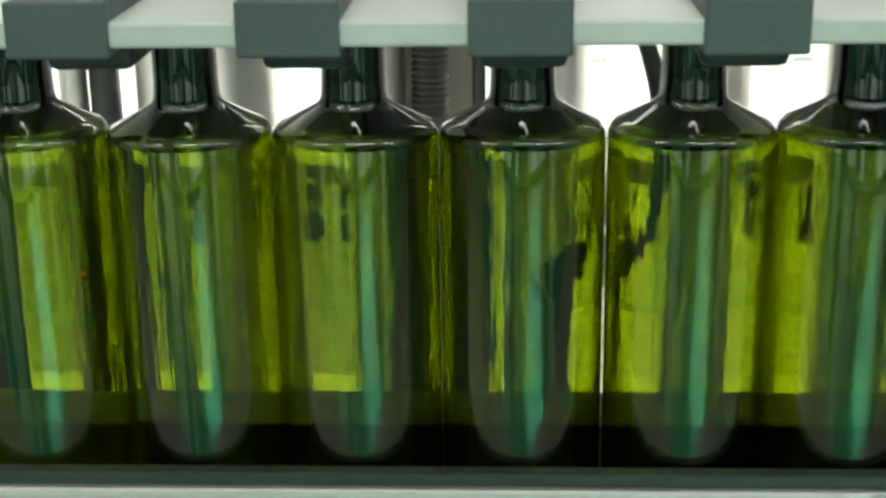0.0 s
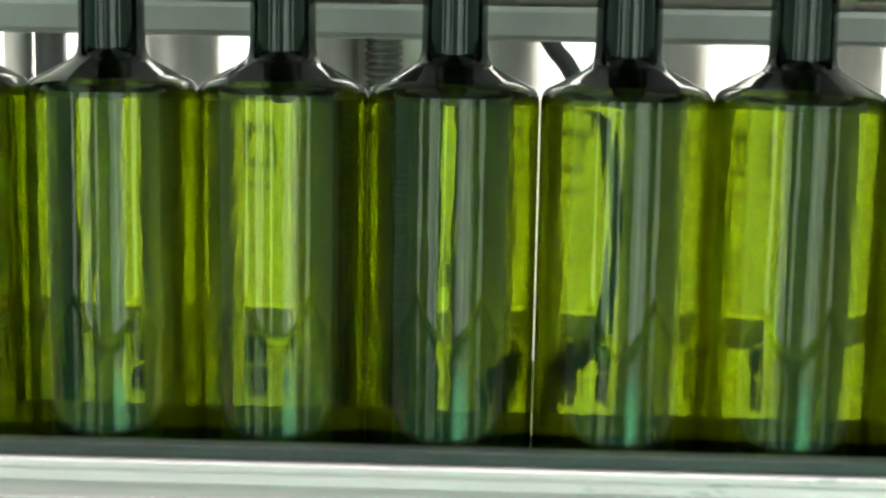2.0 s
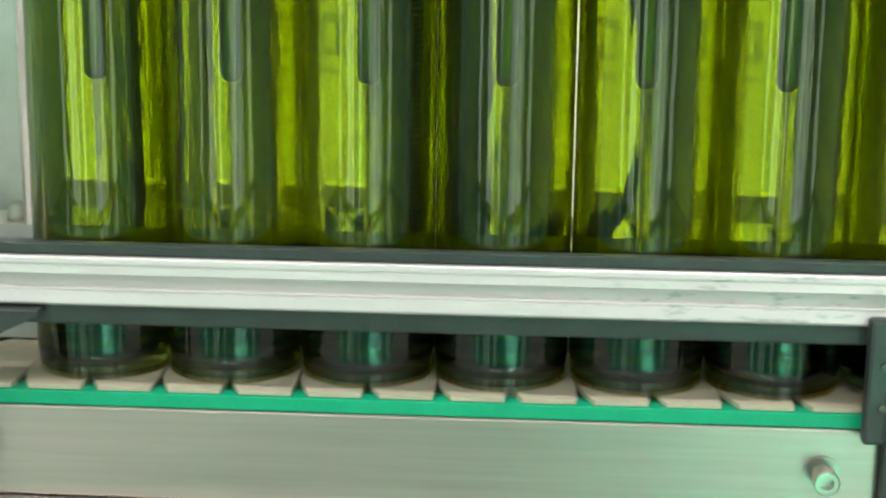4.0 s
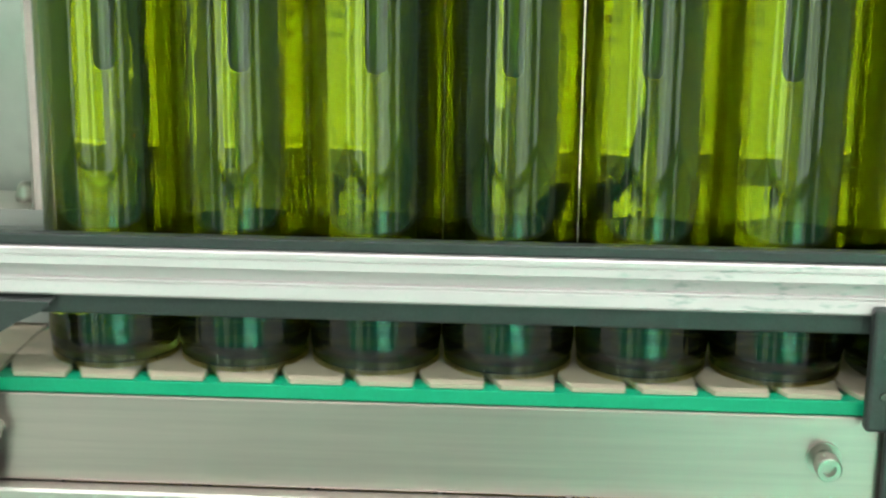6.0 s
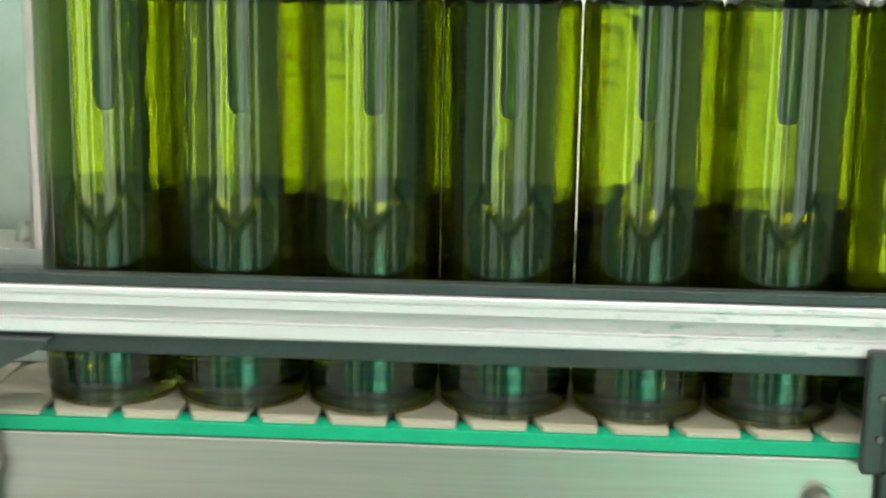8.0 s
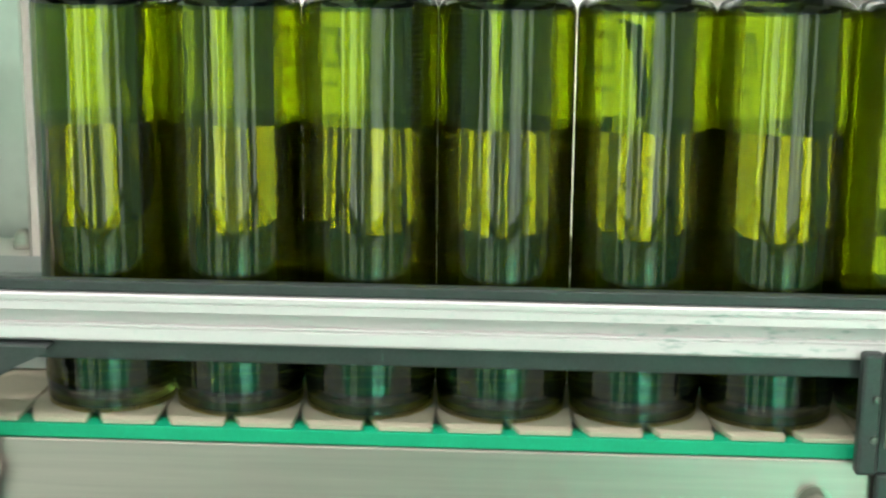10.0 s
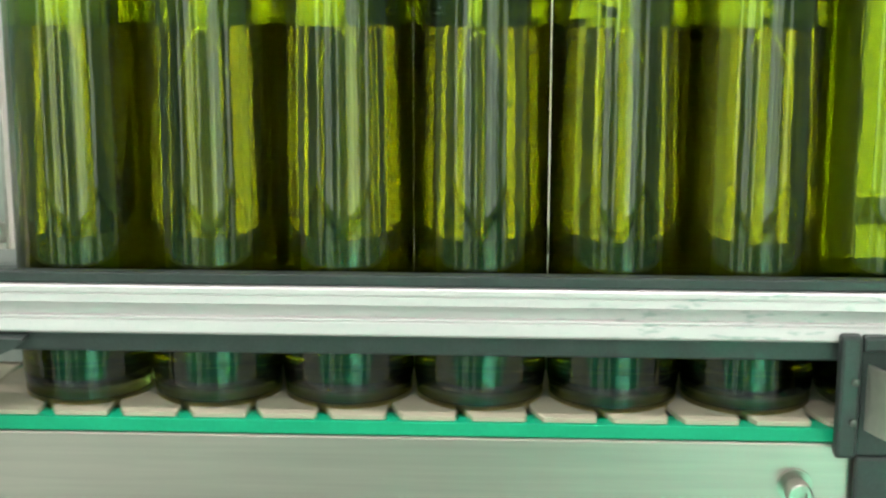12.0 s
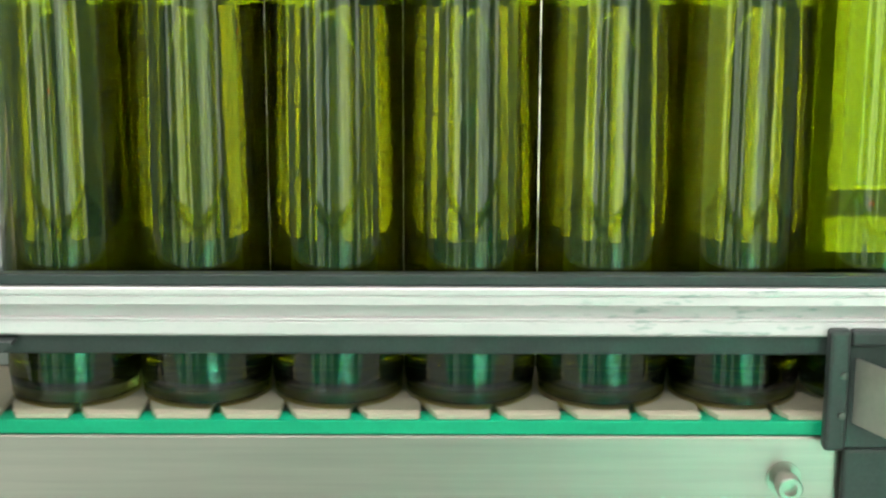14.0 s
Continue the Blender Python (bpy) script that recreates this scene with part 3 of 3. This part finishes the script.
# the oil runs from each nozzle in a thin stream, which waits up in the nozzle before and after
STREAMS = []
for bx in BOTTLES[:6]:
    bm = lathe([(0, 0), (0.0011, 0), (0.0012, 0.080), (0.0016, 0.150), (0.0021, 0.158), (0, 0.158)], 20)
    ob = tagged(link_mesh("oil_stream", bm, M_STREAM, smooth=True), "thin stream of yellow oil from a nozzle", "oil stream", "oil streams")
    STREAMS.append((ob, bx))

# ---- neck locator: plate with grey blocks, slides back over the necks ----
locator = empty("neck_locator", "white plate with dark grey locating blocks", "bottle locator")
PITCH = 0.0744


def locator_parts():
    lx0, lx1 = -0.40, 0.48
    part("plate", box(lx0, lx1, 0.0020, 0.078, 0.0030, 0.0115, 0.0012), M_WHITE, locator, "white plastic plate")
    for ax in (lx0, lx1 - 0.02):
        part("slide_arm", box(ax, ax + 0.02, 0.0785, 0.42, 0.0030, 0.0115, 0.001), M_STEEL, locator, "flat steel slide arm")
    for k, bx in enumerate([BOTTLES[0] - PITCH] + BOTTLES):
        cx = bx - 0.0026
        b = part("block", box(cx - 0.0168, cx + 0.0168, 0.0, 0.055, 0.0, 0.0185, 0.0010), M_GREY, locator, "dark grey plastic block")
        part("rod", lathe([(0, 0.0186), (0.0022, 0.0186), (0.0022, 0.20), (0, 0.20)], 14, (cx + 0.001, 0.014, 0)), M_STEEL, b, "thin steel rod")
        part("grip", box(cx - 0.0135, cx + 0.0165, 0.030, 0.080, -0.010, -0.0002, 0.003), M_RUBBER, b, "black rubber grip")


locator_parts()

# ---- filling head with six dipping nozzles ----
head = empty("filling_head", "steel bar carrying six long filling nozzles", "filling head")


def head_parts():
    part("crossbar", box(-0.30, 0.26, -0.012, 0.012, 0.330, 0.352, 0.002), M_STEEL, head)
    for bx in BOTTLES[:6]:
        part("nozzle", lathe([(0, 0.0), (0.0035, 0.0), (0.0056, 0.0025), (0.0062, 0.007), (0.0062, 0.3298), (0, 0.3298)], 24, (bx, 0, 0)), M_POST, head, "slim steel filling nozzle", True)


head_parts()


# ---- slat chain ----
chain = empty("slat_chain", "tan plastic slat chain running under the bottles", "conveyor chain")


def slat_parts():
    out = [(0.0088, -0.0450), (0.0366, -0.0450), (0.0372, -0.0440), (0.0374, -0.0200), (0.0374, 0.0200), (0.0372, 0.0440), (0.0366, 0.0450),
           (0.0088, 0.0450), (0.0050, 0.0370), (0.0020, 0.0270), (0.0005, 0.0180), (0.0005, -0.0180), (0.0020, -0.0270), (0.0050, -0.0370)]
    bm = bmesh.new()
    top = [bm.verts.new((x, y, 0.0024 if abs(y) > 0.0435 else 0.003)) for x, y in out]
    low = [bm.verts.new((x, y, 0.0)) for x, y in out]
    bm.faces.new(top)
    bm.faces.new(low[::-1])
    for i in range(len(out)):
        j = (i + 1) % len(out)
        bm.faces.new((top[i], low[i], low[j], top[j]))
    s0 = part("slat", bm, M_TAN, chain, "tan plastic slat")
    s0.location = (-24 * 0.0381, 0, 0)
    for n in range(-23, 67):
        s = s0.copy()
        scene.collection.objects.link(s)
        s.location = (n * 0.0381, 0, 0)


slat_parts()


def motions():
    """The chain runs on, the plate slides over the necks, the nozzles dip, the oil rises."""
    walk(chain, [(t, pose(x, 0, 0)) for t, x in ((0, 0.1998), (3.0, -0.2232), (6.5, -0.7168), (10.25, -1.2419), (14.0, -1.7671))])
    walk(locator, [(0, pose(0, -0.1749, 0.2945)), (0.4, pose(0, -0.1749, 0.2945)), (0.5, pose(0, -0.166, 0.2962)), (0.7, pose(0, -0.138, 0.2890)), (1.0, pose(0, -0.104, 0.2823)),
                   (1.2, pose(0, -0.0949, 0.2810)), (14.0, pose(0, -0.0949, 0.2810))])
    walk(head, [(t, pose(0, 0, z)) for t, z in ((0, 0.350), (0.9, 0.350), (1.2, 0.320), (2.1, 0.213), (2.4, 0.1835), (2.8, 0.168), (3.2, 0.163), (8.3, 0.163), (8.7, 0.172), (9.8, 0.244), (10.2, 0.250), (14.0, 0.250))])
    for ob, bx in STREAMS:
        walk(ob, [(t, pose(bx, 0, z)) for t, z in ((0, 0.380), (1.0, 0.380), (2.1, 0.260), (2.6, 0.2), (2.9, 0.012), (8.2, 0.012), (8.6, 0.200), (9.8, 0.270), (14.0, 0.275))])
    for ob, bx in OILS:
        walk(ob, [(t, pose(bx, 0, z)) for t, z in ((0, 0.009), (2.9, 0.009), (3.2, 0.014), (6.5, 0.0895), (7.5, 0.1115), (10.5, 0.1755), (12.0, 0.2106), (12.7, 0.2200), (13.2, 0.2208), (14.0, 0.2208))])


motions()
